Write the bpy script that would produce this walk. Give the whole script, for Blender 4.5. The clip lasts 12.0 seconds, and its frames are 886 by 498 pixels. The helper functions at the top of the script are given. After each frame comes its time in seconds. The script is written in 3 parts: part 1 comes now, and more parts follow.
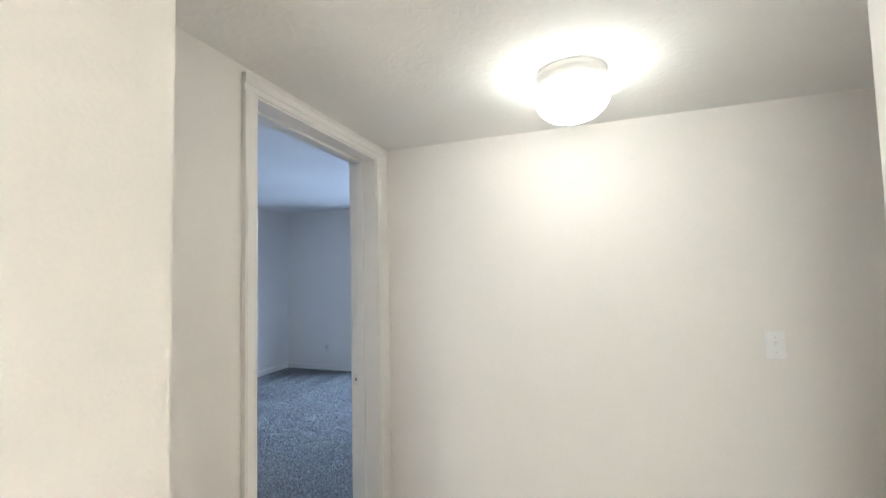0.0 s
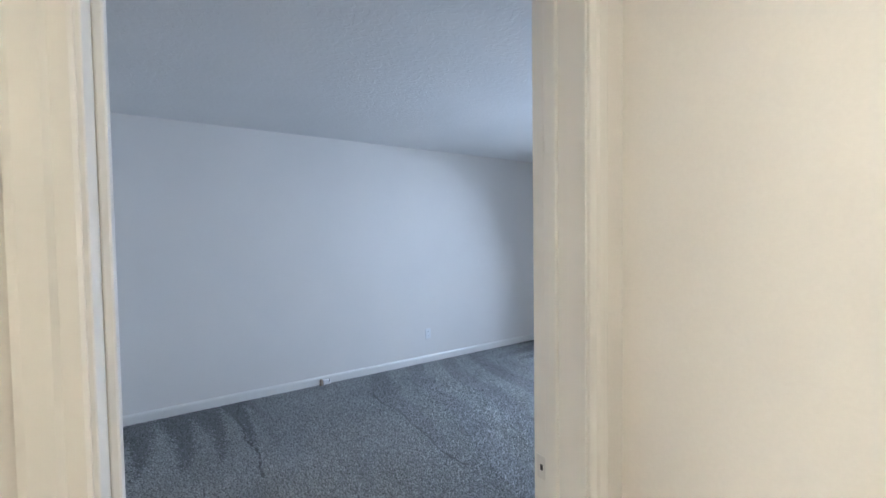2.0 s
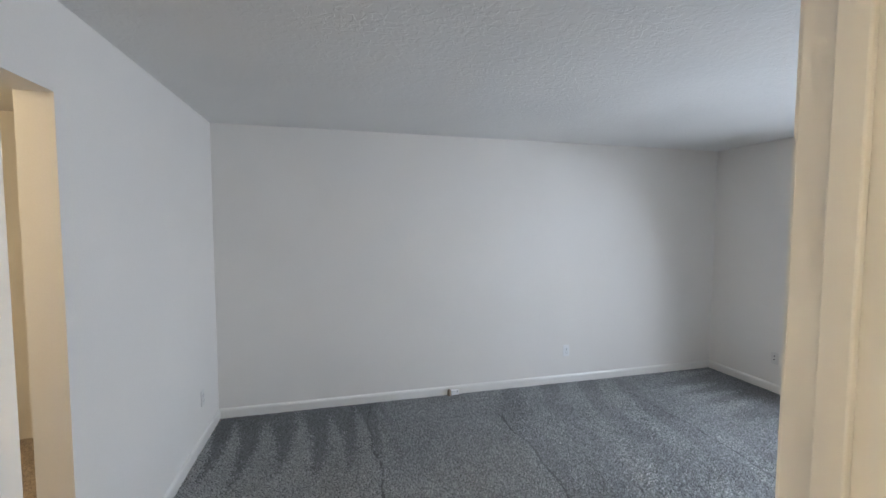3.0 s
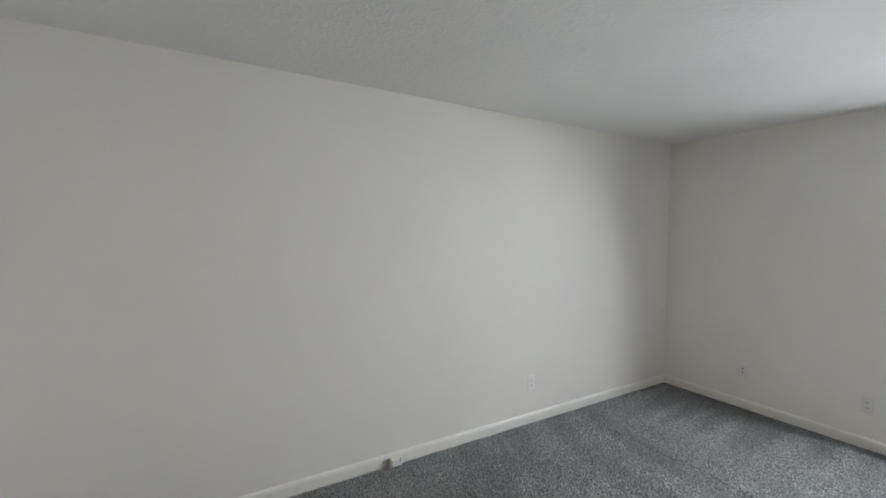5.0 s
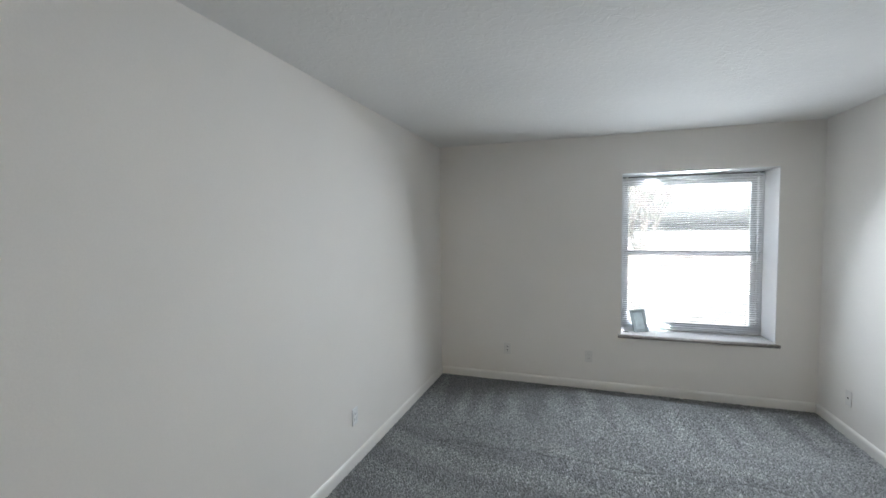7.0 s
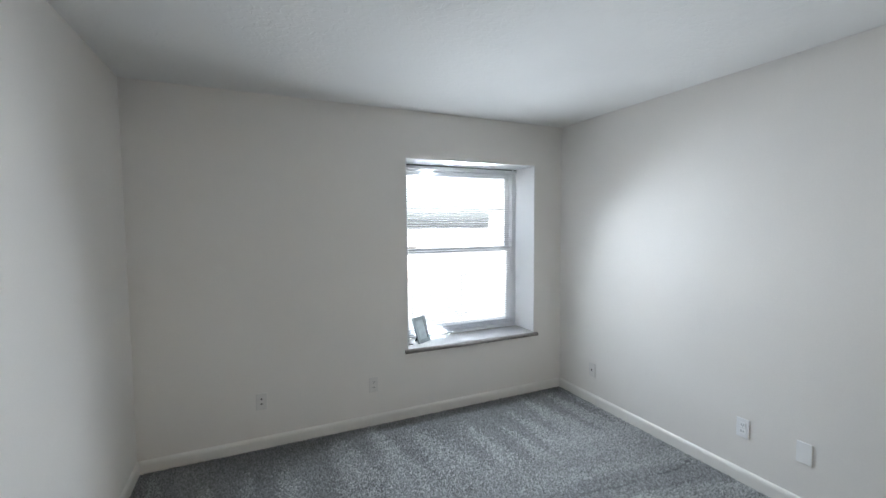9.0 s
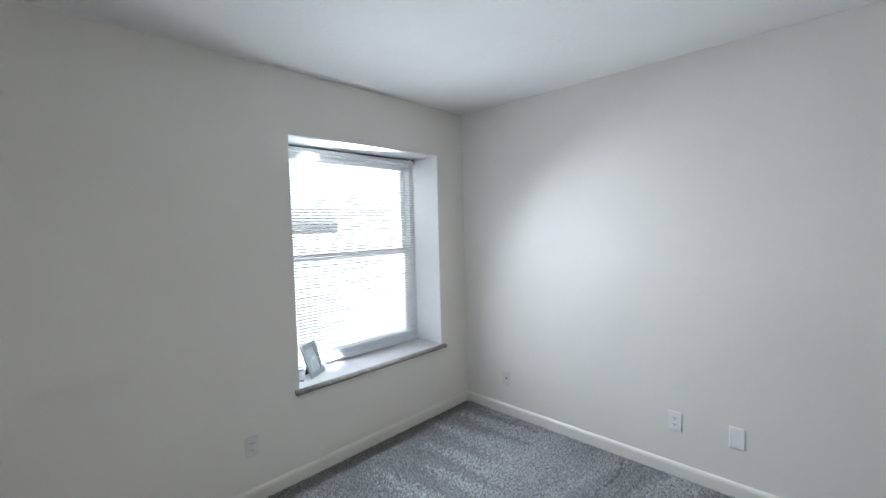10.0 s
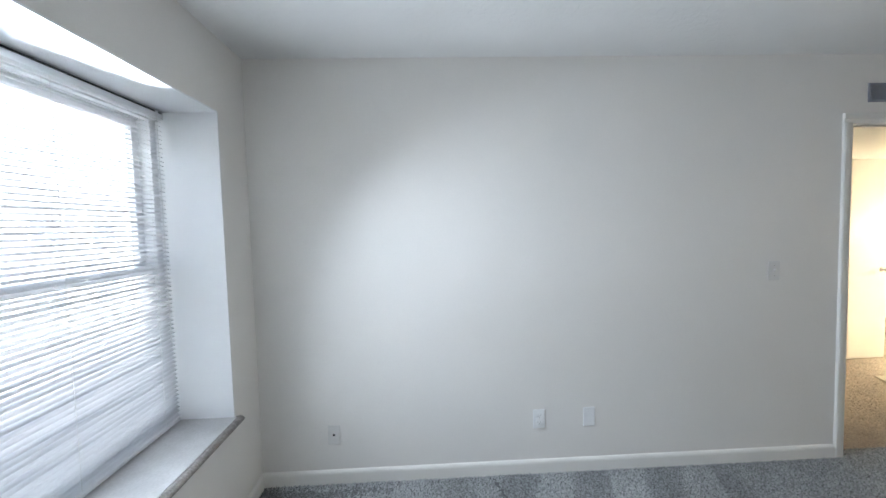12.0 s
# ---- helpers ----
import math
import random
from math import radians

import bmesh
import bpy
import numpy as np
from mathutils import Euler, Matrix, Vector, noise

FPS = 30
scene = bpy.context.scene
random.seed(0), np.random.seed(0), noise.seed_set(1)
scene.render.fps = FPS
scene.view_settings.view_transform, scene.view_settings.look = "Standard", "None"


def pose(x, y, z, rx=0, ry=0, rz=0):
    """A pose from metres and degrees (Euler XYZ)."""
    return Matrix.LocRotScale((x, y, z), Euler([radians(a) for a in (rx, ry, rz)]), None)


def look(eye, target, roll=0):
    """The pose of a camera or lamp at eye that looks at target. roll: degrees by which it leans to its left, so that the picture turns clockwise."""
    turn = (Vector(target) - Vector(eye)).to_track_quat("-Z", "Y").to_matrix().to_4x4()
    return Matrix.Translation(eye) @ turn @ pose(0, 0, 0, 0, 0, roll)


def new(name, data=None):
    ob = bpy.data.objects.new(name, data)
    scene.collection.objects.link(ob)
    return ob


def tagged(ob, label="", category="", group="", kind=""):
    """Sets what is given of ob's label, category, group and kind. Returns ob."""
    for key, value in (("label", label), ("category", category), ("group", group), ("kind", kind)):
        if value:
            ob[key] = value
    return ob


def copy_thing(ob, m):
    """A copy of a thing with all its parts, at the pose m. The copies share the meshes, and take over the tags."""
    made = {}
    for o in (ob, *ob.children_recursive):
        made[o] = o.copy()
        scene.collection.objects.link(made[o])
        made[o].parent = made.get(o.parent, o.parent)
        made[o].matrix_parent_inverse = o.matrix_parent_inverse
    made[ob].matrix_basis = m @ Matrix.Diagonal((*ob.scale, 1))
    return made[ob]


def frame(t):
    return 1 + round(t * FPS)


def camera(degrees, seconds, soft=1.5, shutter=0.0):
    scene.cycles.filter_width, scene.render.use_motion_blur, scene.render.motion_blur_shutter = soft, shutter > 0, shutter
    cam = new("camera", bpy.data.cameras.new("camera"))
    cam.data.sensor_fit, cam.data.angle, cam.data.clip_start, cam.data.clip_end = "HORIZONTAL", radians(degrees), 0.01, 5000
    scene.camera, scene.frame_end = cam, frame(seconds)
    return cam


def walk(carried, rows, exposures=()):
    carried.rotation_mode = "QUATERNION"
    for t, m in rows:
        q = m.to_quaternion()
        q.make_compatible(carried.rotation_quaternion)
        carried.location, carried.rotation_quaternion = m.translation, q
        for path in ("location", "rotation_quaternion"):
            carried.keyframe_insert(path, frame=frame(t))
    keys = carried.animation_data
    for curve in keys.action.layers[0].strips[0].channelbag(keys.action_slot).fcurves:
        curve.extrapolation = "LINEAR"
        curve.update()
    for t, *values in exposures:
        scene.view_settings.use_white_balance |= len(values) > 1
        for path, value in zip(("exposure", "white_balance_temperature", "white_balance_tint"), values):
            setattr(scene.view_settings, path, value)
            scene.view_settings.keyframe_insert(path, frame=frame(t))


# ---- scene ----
cam = camera(93.9, 12.0)
EXPOSURES = [
    (0.0, 3.95, 4850, 13), (1.0, 3.95, 4850, 13), (2.0, 4.1, 5150, 13), (3.2, 4.05, 6150, 14), (4.8, 4.0, 6550, 12), (7.5, 3.9, 6300, 11), (9.5, 3.95, 6200, 11), (12.0, 4.0, 6050, 11),
]
SKY = 0.08
SKY_DOWN, SKY_UP, SKY_TURN = (33.0, 3.5, 117.0), (40.0, 1.0, 96.0), 14.5     # slope, watts, spread; turn to the west
# strengths: the hall's own bowl, then the added fill lamp out of view
LAMP, HALL_FILL, LAMP_COLOUR = 1.4, 5.9, (1.0, 0.85, 0.57)
ALCOVE = 1.3
SLAT_TILT = 23.0
PATH = [
    (0, (1.222, -0.268, 1.432), (0.573, 1.621, 1.547), -1.4),
    (0.5, (1.158, 0.17, 1.433), (0.444, 2.037, 1.486), -2.2),
    (1, (0.992, 0.489, 1.425), (0.066, 2.26, 1.365), -1.9),
    (1.5, (0.87, 0.732, 1.443), (-0.44, 2.24, 1.352), -2.1),
    (2, (0.778, 0.895, 1.469), (-0.889, 1.996, 1.401), -0.8),
    (2.5, (0.619, 1.004, 1.591), (-1.239, 1.734, 1.481), -0.3),
    (3, (0.451, 1.078, 1.632), (-1.482, 1.578, 1.511), 0.1),
    (3.2, (0.367, 1.097, 1.639), (-1.566, 1.593, 1.516), 0.3),
    (4.8, (-0.715, 1.077, 1.554), (-2.502, 1.97, 1.468), 0.3),
    (5, (-0.809, 1.053, 1.561), (-2.529, 2.07, 1.47), 0.4),
    (5.5, (-1.04, 1.03, 1.588), (-2.534, 2.355, 1.489), -0.2),
    (6, (-1.309, 0.946, 1.583), (-2.541, 2.519, 1.49), -0.5),
    (6.5, (-1.579, 0.942, 1.586), (-2.577, 2.672, 1.482), -0.6),
    (7, (-1.854, 0.967, 1.588), (-2.484, 2.863, 1.486), -0.6),
    (7.5, (-2.086, 1.124, 1.559), (-2.302, 3.109, 1.45), -0.7),
    (9.3, (-2.633, 2.359, 1.555), (-1.609, 4.073, 1.431), -0.7),
    (9.5, (-2.658, 2.524, 1.565), (-1.504, 4.152, 1.437), -1.0),
    (10, (-2.606, 2.85, 1.52), (-1.179, 4.246, 1.407), -1.4),
    (10.5, (-2.594, 3.239, 1.512), (-0.92, 4.328, 1.404), -1.4),
    (11, (-2.539, 3.592, 1.487), (-0.678, 4.315, 1.374), -1.5),
    (11.5, (-2.422, 3.974, 1.508), (-0.449, 4.274, 1.378), -1.3),
    (12, (-2.335, 4.206, 1.502), (-0.34, 4.119, 1.385), -1.5),
]
walk(cam, [(t, look(eye, target, roll)) for t, eye, target, roll in PATH], EXPOSURES)
# ---- daylight: overcast sky, weak wide sun from behind the house ----
world = bpy.data.worlds.new("overcast_sky")
scene.world = world
world.use_nodes = True
wn, wl = world.node_tree.nodes, world.node_tree.links
sky = wn.new("ShaderNodeTexSky")
sky.sky_type = "NISHITA"
sky.sun_disc = False
sky.sun_elevation, sky.sun_rotation = radians(35), radians(200)
sky.dust_density, sky.air_density = 4.0, 1.0
grey = wn.new("ShaderNodeRGBToBW")
veil = wn.new("ShaderNodeMix")
veil.data_type = "RGBA"
veil.inputs[0].default_value = 0.75
wl.new(sky.outputs[0], grey.inputs[0])
wl.new(sky.outputs[0], veil.inputs[6])
wl.new(grey.outputs[0], veil.inputs[7])
wl.new(veil.outputs[2], wn["Background"].inputs[0])
wn["Background"].inputs[1].default_value = SKY

sun = new("sun", bpy.data.lights.new("sun", "SUN"))
sun.data.energy, sun.data.angle, sun.data.color = 1.0, radians(15), (1.0, 0.95, 0.88)
sun.matrix_world = look((0, 0, 20), (0 + 3.4, 0 + 9.4, 20 - 7.0))

# the sky's light as the slats turn it down and up, in the head and foot of the window opening
def skylight(name, z, slope, energy, spread, depth):
    ob = new(name, bpy.data.lights.new(name, "AREA"))
    ob.data.shape, ob.data.size, ob.data.size_y = "RECTANGLE", 0.70, depth
    ob.data.energy, ob.data.color, ob.data.spread = energy, (0.84, 0.93, 1.0), radians(spread)
    ob.matrix_world = look((-0.98, 5.42, z), (-0.98 - math.cos(radians(slope)) * math.sin(radians(SKY_TURN)), 5.42 - math.cos(radians(slope)) * math.cos(radians(SKY_TURN)), z + math.sin(radians(slope))))


skylight("skylight_head", 2.036, -SKY_DOWN[0], SKY_DOWN[1], SKY_DOWN[2], 0.012)
skylight("skylight_foot", 0.60, SKY_UP[0], SKY_UP[1], SKY_UP[2], 0.02)

# ---- plan ----
XW, XE, YS, YN, H = -3.284, 0.045, 0.11, 5.187, 2.44     # bedroom
XH, HH = 0.195, 2.12                                    # hall side of the door wall, hall ceiling
DY0, DY1, DH = 0.824, 1.651, 2.035                      # bedroom doorway
YH = 1.79                                               # hall end wall
WX0, WX1, WZ0, WZ1 = -1.484, -0.262, 0.535, 2.073       # window opening
OX0, OX1, OH = -1.356, -0.50, 2.10                      # opening in the south wall
YW = 5.48                                               # room side of the window frame


# ---- materials ----
def material(name, colour, rough=0.6, vary=0.06, scale=3.0, bump=0.0, bump_scale=200.0, metal=0.0, fine=0.0, island=0.0):
    m = bpy.data.materials.new(name)
    m.use_nodes = True
    n, l = m.node_tree.nodes, m.node_tree.links
    b = n["Principled BSDF"]
    b.inputs["Roughness"].default_value, b.inputs["Metallic"].default_value = rough, metal
    tc = n.new("ShaderNodeTexCoord")
    big = n.new("ShaderNodeTexNoise")
    big.inputs["Scale"].default_value, big.inputs["Detail"].default_value = scale, 5
    l.new(tc.outputs["Object"], big.inputs["Vector"])
    ramp = n.new("ShaderNodeMapRange")
    ramp.inputs["From Min"].default_value, ramp.inputs["From Max"].default_value = 0.3, 0.7
    ramp.inputs["To Min"].default_value, ramp.inputs["To Max"].default_value = 1 - vary, 1 + vary
    l.new(big.outputs["Fac"], ramp.inputs["Value"])
    value = ramp.outputs["Result"]
    if fine:
        grain = n.new("ShaderNodeTexNoise")
        grain.inputs["Scale"].default_value, grain.inputs["Detail"].default_value = bump_scale, 3
        l.new(tc.outputs["Object"], grain.inputs["Vector"])
        g = n.new("ShaderNodeMapRange")
        g.inputs["From Min"].default_value, g.inputs["From Max"].default_value = 0.3, 0.7
        g.inputs["To Min"].default_value, g.inputs["To Max"].default_value = 1 - fine, 1 + fine
        l.new(grain.outputs["Fac"], g.inputs["Value"])
        mul = n.new("ShaderNodeMath")
        mul.operation = "MULTIPLY"
        l.new(value, mul.inputs[0])
        l.new(g.outputs["Result"], mul.inputs[1])
        value = mul.outputs[0]
    if island:
        geo = n.new("ShaderNodeNewGeometry")
        g = n.new("ShaderNodeMapRange")
        g.inputs["To Min"].default_value, g.inputs["To Max"].default_value = 1 - island, 1 + island
        l.new(geo.outputs["Random Per Island"], g.inputs["Value"])
        mul = n.new("ShaderNodeMath")
        mul.operation = "MULTIPLY"
        l.new(value, mul.inputs[0])
        l.new(g.outputs["Result"], mul.inputs[1])
        value = mul.outputs[0]
    col = n.new("ShaderNodeVectorMath")
    col.operation = "SCALE"
    col.inputs[0].default_value = colour
    l.new(value, col.inputs["Scale"])
    l.new(col.outputs[0], b.inputs["Base Color"])
    if bump:
        t = n.new("ShaderNodeTexNoise")
        t.inputs["Scale"].default_value, t.inputs["Detail"].default_value = bump_scale, 4
        l.new(tc.outputs["Object"], t.inputs["Vector"])
        bp = n.new("ShaderNodeBump")
        bp.inputs["Strength"].default_value, bp.inputs["Distance"].default_value = 1.0, bump
        l.new(t.outputs["Fac"], bp.inputs["Height"])
        l.new(bp.outputs[0], b.inputs["Normal"])
    return m


def textured_ceiling(name, colour, depth):
    """Knock-down plaster: flat islands a few centimetres across on a rougher ground."""
    m = material(name, colour, 0.85, 0.03, 1.2)
    n, l = m.node_tree.nodes, m.node_tree.links
    tc = n.new("ShaderNodeTexCoord")
    a = n.new("ShaderNodeTexNoise")
    a.inputs["Scale"].default_value, a.inputs["Detail"].default_value, a.inputs["Distortion"].default_value = 26, 3, 0.8
    l.new(tc.outputs["Object"], a.inputs["Vector"])
    r = n.new("ShaderNodeValToRGB")
    r.color_ramp.elements[0].position, r.color_ramp.elements[1].position = 0.47, 0.57
    l.new(a.outputs["Fac"], r.inputs[0])
    f = n.new("ShaderNodeTexNoise")
    f.inputs["Scale"].default_value, f.inputs["Detail"].default_value = 160, 3
    l.new(tc.outputs["Object"], f.inputs["Vector"])
    mix = n.new("ShaderNodeMath")
    mix.operation, mix.inputs[1].default_value = "MULTIPLY_ADD", 0.35
    l.new(f.outputs["Fac"], mix.inputs[0])
    l.new(r.outputs[0], mix.inputs[2])
    bp = n.new("ShaderNodeBump")
    bp.inputs["Strength"].default_value, bp.inputs["Distance"].default_value = 0.8, depth
    l.new(mix.outputs[0], bp.inputs["Height"])
    l.new(bp.outputs[0], n["Principled BSDF"].inputs["Normal"])
    return m


def emitting(name, colour, strength):
    m = bpy.data.materials.new(name)
    m.use_nodes = True
    b = m.node_tree.nodes["Principled BSDF"]
    b.inputs["Base Color"].default_value = (0.9, 0.9, 0.88, 1)
    b.inputs["Roughness"].default_value = 0.25
    b.inputs["Emission Color"].default_value = (*colour, 1)
    b.inputs["Emission Strength"].default_value = strength
    return m


def translucent(name, colour, share):
    """Thin white plastic that lets some light through."""
    m = material(name, colour, 0.4, 0.02, 5.0)
    n, l = m.node_tree.nodes, m.node_tree.links
    t = n.new("ShaderNodeBsdfTranslucent")
    t.inputs[0].default_value = (*colour, 1)
    mix = n.new("ShaderNodeMixShader")
    mix.inputs[0].default_value = share
    l.new(n["Principled BSDF"].outputs[0], mix.inputs[1])
    l.new(t.outputs[0], mix.inputs[2])
    l.new(mix.outputs[0], n["Material Output"].inputs[0])
    return m


def glass(name):
    m = bpy.data.materials.new(name)
    m.use_nodes = True
    n, l = m.node_tree.nodes, m.node_tree.links
    tr, gl, mix = n.new("ShaderNodeBsdfTransparent"), n.new("ShaderNodeBsdfGlossy"), n.new("ShaderNodeMixShader")
    fr = n.new("ShaderNodeLayerWeight")
    sharp, share = n.new("ShaderNodeMath"), n.new("ShaderNodeMath")
    sharp.operation, sharp.inputs[1].default_value = "POWER", 5.0
    share.operation, share.inputs[1].default_value, share.inputs[2].default_value = "MULTIPLY_ADD", 0.5, 0.03
    tr.inputs[0].default_value = (0.93, 0.95, 0.95, 1)
    gl.inputs["Roughness"].default_value = 0.02
    l.new(fr.outputs["Facing"], sharp.inputs[0])
    l.new(sharp.outputs[0], share.inputs[0])
    l.new(share.outputs[0], mix.inputs[0])
    l.new(tr.outputs[0], mix.inputs[1])
    l.new(gl.outputs[0], mix.inputs[2])
    l.new(mix.outputs[0], n["Material Output"].inputs[0])
    return m


PAINT = material("wall_paint", (0.85, 0.82, 0.78), 0.65, 0.02, 1.1, 0.0003, 140, fine=0.012)
CEIL = textured_ceiling("ceiling_plaster", (0.83, 0.82, 0.80), 0.0009)
CEIL_HALL = textured_ceiling("hall_ceiling_plaster", (0.87, 0.86, 0.83), 0.0005)
TRIM = material("trim_paint", (0.84, 0.82, 0.78), 0.32, 0.025, 2.5, 0.0003, 60)
REVEAL = material("reveal_paint", (0.90, 0.905, 0.91), 0.5, 0.02, 2.0, 0.0005, 120)
CARPET = material("carpet_backing", (0.14, 0.14, 0.145), 0.95, 0.2, 3.0, 0.004, 120, fine=0.3)
PILE = material("carpet_pile_fibre", (0.325, 0.334, 0.337), 0.9, 0.10, 2.2, island=0.28)
CARPET_HALL = material("hall_carpet_backing", (0.42, 0.35, 0.28), 0.95, 0.15, 3.0, 0.004, 120, fine=0.2)
PILE_HALL = material("hall_carpet_fibre", (0.56, 0.475, 0.385), 0.9, 0.12, 3.0, island=0.12)
# shading of the brushed pile, put into the fibre colour by its lay
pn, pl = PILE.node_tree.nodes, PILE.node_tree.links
lay_at, lay_shade, lay_mul = pn.new("ShaderNodeAttribute"), pn.new("ShaderNodeMapRange"), pn.new("ShaderNodeVectorMath")
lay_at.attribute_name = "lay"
lay_shade.inputs["From Min"].default_value, lay_shade.inputs["To Min"].default_value, lay_shade.inputs["To Max"].default_value = -1.0, 0.62, 1.36
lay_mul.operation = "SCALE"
pl.new(lay_at.outputs["Fac"], lay_shade.inputs["Value"])
pl.new(lay_shade.outputs["Result"], lay_mul.inputs["Scale"])
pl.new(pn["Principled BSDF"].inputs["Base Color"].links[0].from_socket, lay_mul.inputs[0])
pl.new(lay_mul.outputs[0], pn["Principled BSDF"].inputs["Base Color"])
SILL = material("sill_stone", (0.58, 0.57, 0.565), 0.6, 0.08, 9.0, 0.0004, 90, fine=0.06)
NOSING = material("sill_nosing_stone", (0.30, 0.275, 0.255), 0.6, 0.25, 30.0, 0.001, 120, fine=0.2)
VINYL = material("window_vinyl", (0.80, 0.81, 0.82), 0.35, 0.02, 4.0)
SLAT = translucent("blind_slat_vinyl", (0.84, 0.85, 0.87), 0.35)
RAIL = material("blind_rail", (0.78, 0.79, 0.80), 0.4, 0.03, 6.0)
CORD = material("blind_cord", (0.75, 0.75, 0.74), 0.8, 0.05, 50.0)
PLATE = material("plate_plastic", (0.93, 0.93, 0.93), 0.25, 0.02, 20.0)
PAINTED = material("painted_plate", (0.77, 0.75, 0.72), 0.4, 0.03, 20.0, 0.0004, 200)
DARK = material("dark_slot", (0.03, 0.03, 0.03), 0.6, 0.1, 40.0)
STEEL = material("brushed_steel", (0.55, 0.53, 0.50), 0.3, 0.06, 30.0, metal=1.0)
BRASS = material("aged_brass", (0.42, 0.34, 0.20), 0.35, 0.1, 30.0, metal=1.0)
DOORPAINT = material("door_paint", (0.82, 0.79, 0.73), 0.4, 0.02, 2.0, 0.0003, 70)
VENT = material("vent_grey", (0.24, 0.25, 0.29), 0.45, 0.06, 12.0)
RUBBER = material("tan_rubber", (0.36, 0.29, 0.22), 0.7, 0.12, 60.0)
FRAMESILVER = material("photo_frame_silver", (0.40, 0.46, 0.48), 0.4, 0.08, 25.0, 0.0004, 150)
BLACK = material("black_card", (0.02, 0.02, 0.022), 0.7, 0.1, 30.0)
PHOTO = material("photo_print", (0.60, 0.68, 0.70), 0.15, 0.14, 22.0)
MAT = material("mat_cream", (0.70, 0.65, 0.54), 0.9, 0.08, 12.0, 0.002, 220, fine=0.12)
BOWL = emitting("lamp_bowl_glass", LAMP_COLOUR, LAMP)
CANOPY = material("lamp_canopy", (0.72, 0.71, 0.68), 0.3, 0.03, 20.0)
GLASS = glass("window_glass")
BRICK = material("far_brick", (0.42, 0.36, 0.33), 0.85, 0.15, 1.2, fine=0.1, bump_scale=14)
SIDING = material("far_siding", (0.62, 0.62, 0.60), 0.7, 0.06, 0.8)
SHINGLE = material("far_shingle", (0.46, 0.46, 0.47), 0.9, 0.2, 2.0, fine=0.2, bump_scale=9)
FARGLASS = material("far_window_glass", (0.22, 0.25, 0.29), 0.1, 0.2, 0.7)
BARK = material("tree_bark", (0.22, 0.205, 0.19), 0.9, 0.2, 6.0, 0.01, 20)
GROUND = material("winter_ground", (0.50, 0.49, 0.47), 0.95, 0.18, 0.12, fine=0.15, bump_scale=3)


# ---- mesh helpers ----
def cube(bm, a, b, bevel=0.0):
    made = bmesh.ops.create_cube(bm, size=1)["verts"]
    for v in made:
        v.co = Vector([(a[i] + b[i]) / 2 + v.co[i] * (b[i] - a[i]) for i in range(3)])
    if bevel:
        edges = {e for v in made for e in v.link_edges}
        bmesh.ops.bevel(bm, geom=list(edges), offset=bevel, segments=2, affect="EDGES", profile=0.5)
    return bm


def boxes(*pairs, bevel=0.0):
    bm = bmesh.new()
    for a, b in pairs:
        cube(bm, a, b, bevel)
    return bm


def part(name, bm, mat, parent=None, label="", smooth=False):
    me = bpy.data.meshes.new(name)
    bm.to_mesh(me)
    bm.free()
    me.materials.append(mat)
    if smooth:
        me.polygons.foreach_set("use_smooth", [True] * len(me.polygons))
    ob = new(name, me)
    if parent:
        ob.parent = parent
    if label:
        ob["label"] = label
    return ob


def structure(name, bm, mat, label, category, smooth=False):
    return tagged(part(name, bm, mat, smooth=smooth), label, category, kind="structure")


def lathe(profile, n=40):
    """A turned body from (radius, z) pairs."""
    bm = bmesh.new()
    rings = [[bm.verts.new((r * math.cos(6.28318 * k / n), r * math.sin(6.28318 * k / n), z)) for k in range(n)] for r, z in profile]
    for a, b in zip(rings, rings[1:]):
        for k in range(n):
            bm.faces.new((a[k], a[(k + 1) % n], b[(k + 1) % n], b[k]))
    bm.faces.new(list(reversed(rings[0])))
    bm.faces.new(rings[-1])
    bmesh.ops.recalc_face_normals(bm, faces=bm.faces)
    return bm


def tube(bm, a, b, r0, r1, n=8):
    a, b = Vector(a), Vector(b)
    q = (b - a).to_track_quat("Z", "Y")
    lo = [bm.verts.new(a + q @ Vector((r0 * math.cos(6.28318 * k / n), r0 * math.sin(6.28318 * k / n), 0))) for k in range(n)]
    hi = [bm.verts.new(b + q @ Vector((r1 * math.cos(6.28318 * k / n), r1 * math.sin(6.28318 * k / n), 0))) for k in range(n)]
    for k in range(n):
        bm.faces.new((lo[k], lo[(k + 1) % n], hi[(k + 1) % n], hi[k]))
    bm.faces.new(list(reversed(lo)))
    bm.faces.new(hi)
    return bm


def moulding(profile, a, b, out, up=(0, 0, 1)):
    """A run from a to b of a profile of (out, up) pairs."""
    a, b, out, up = Vector(a), Vector(b), Vector(out), Vector(up)
    bm = bmesh.new()
    ends = [[bm.verts.new(p + out * u + up * w) for u, w in profile] for p in (a, b)]
    n = len(profile)
    for k in range(n):
        bm.faces.new((ends[0][k], ends[0][(k + 1) % n], ends[1][(k + 1) % n], ends[1][k]))
    bm.faces.new(list(reversed(ends[0])))
    bm.faces.new(ends[1])
    bmesh.ops.recalc_face_normals(bm, faces=bm.faces)
    return bm


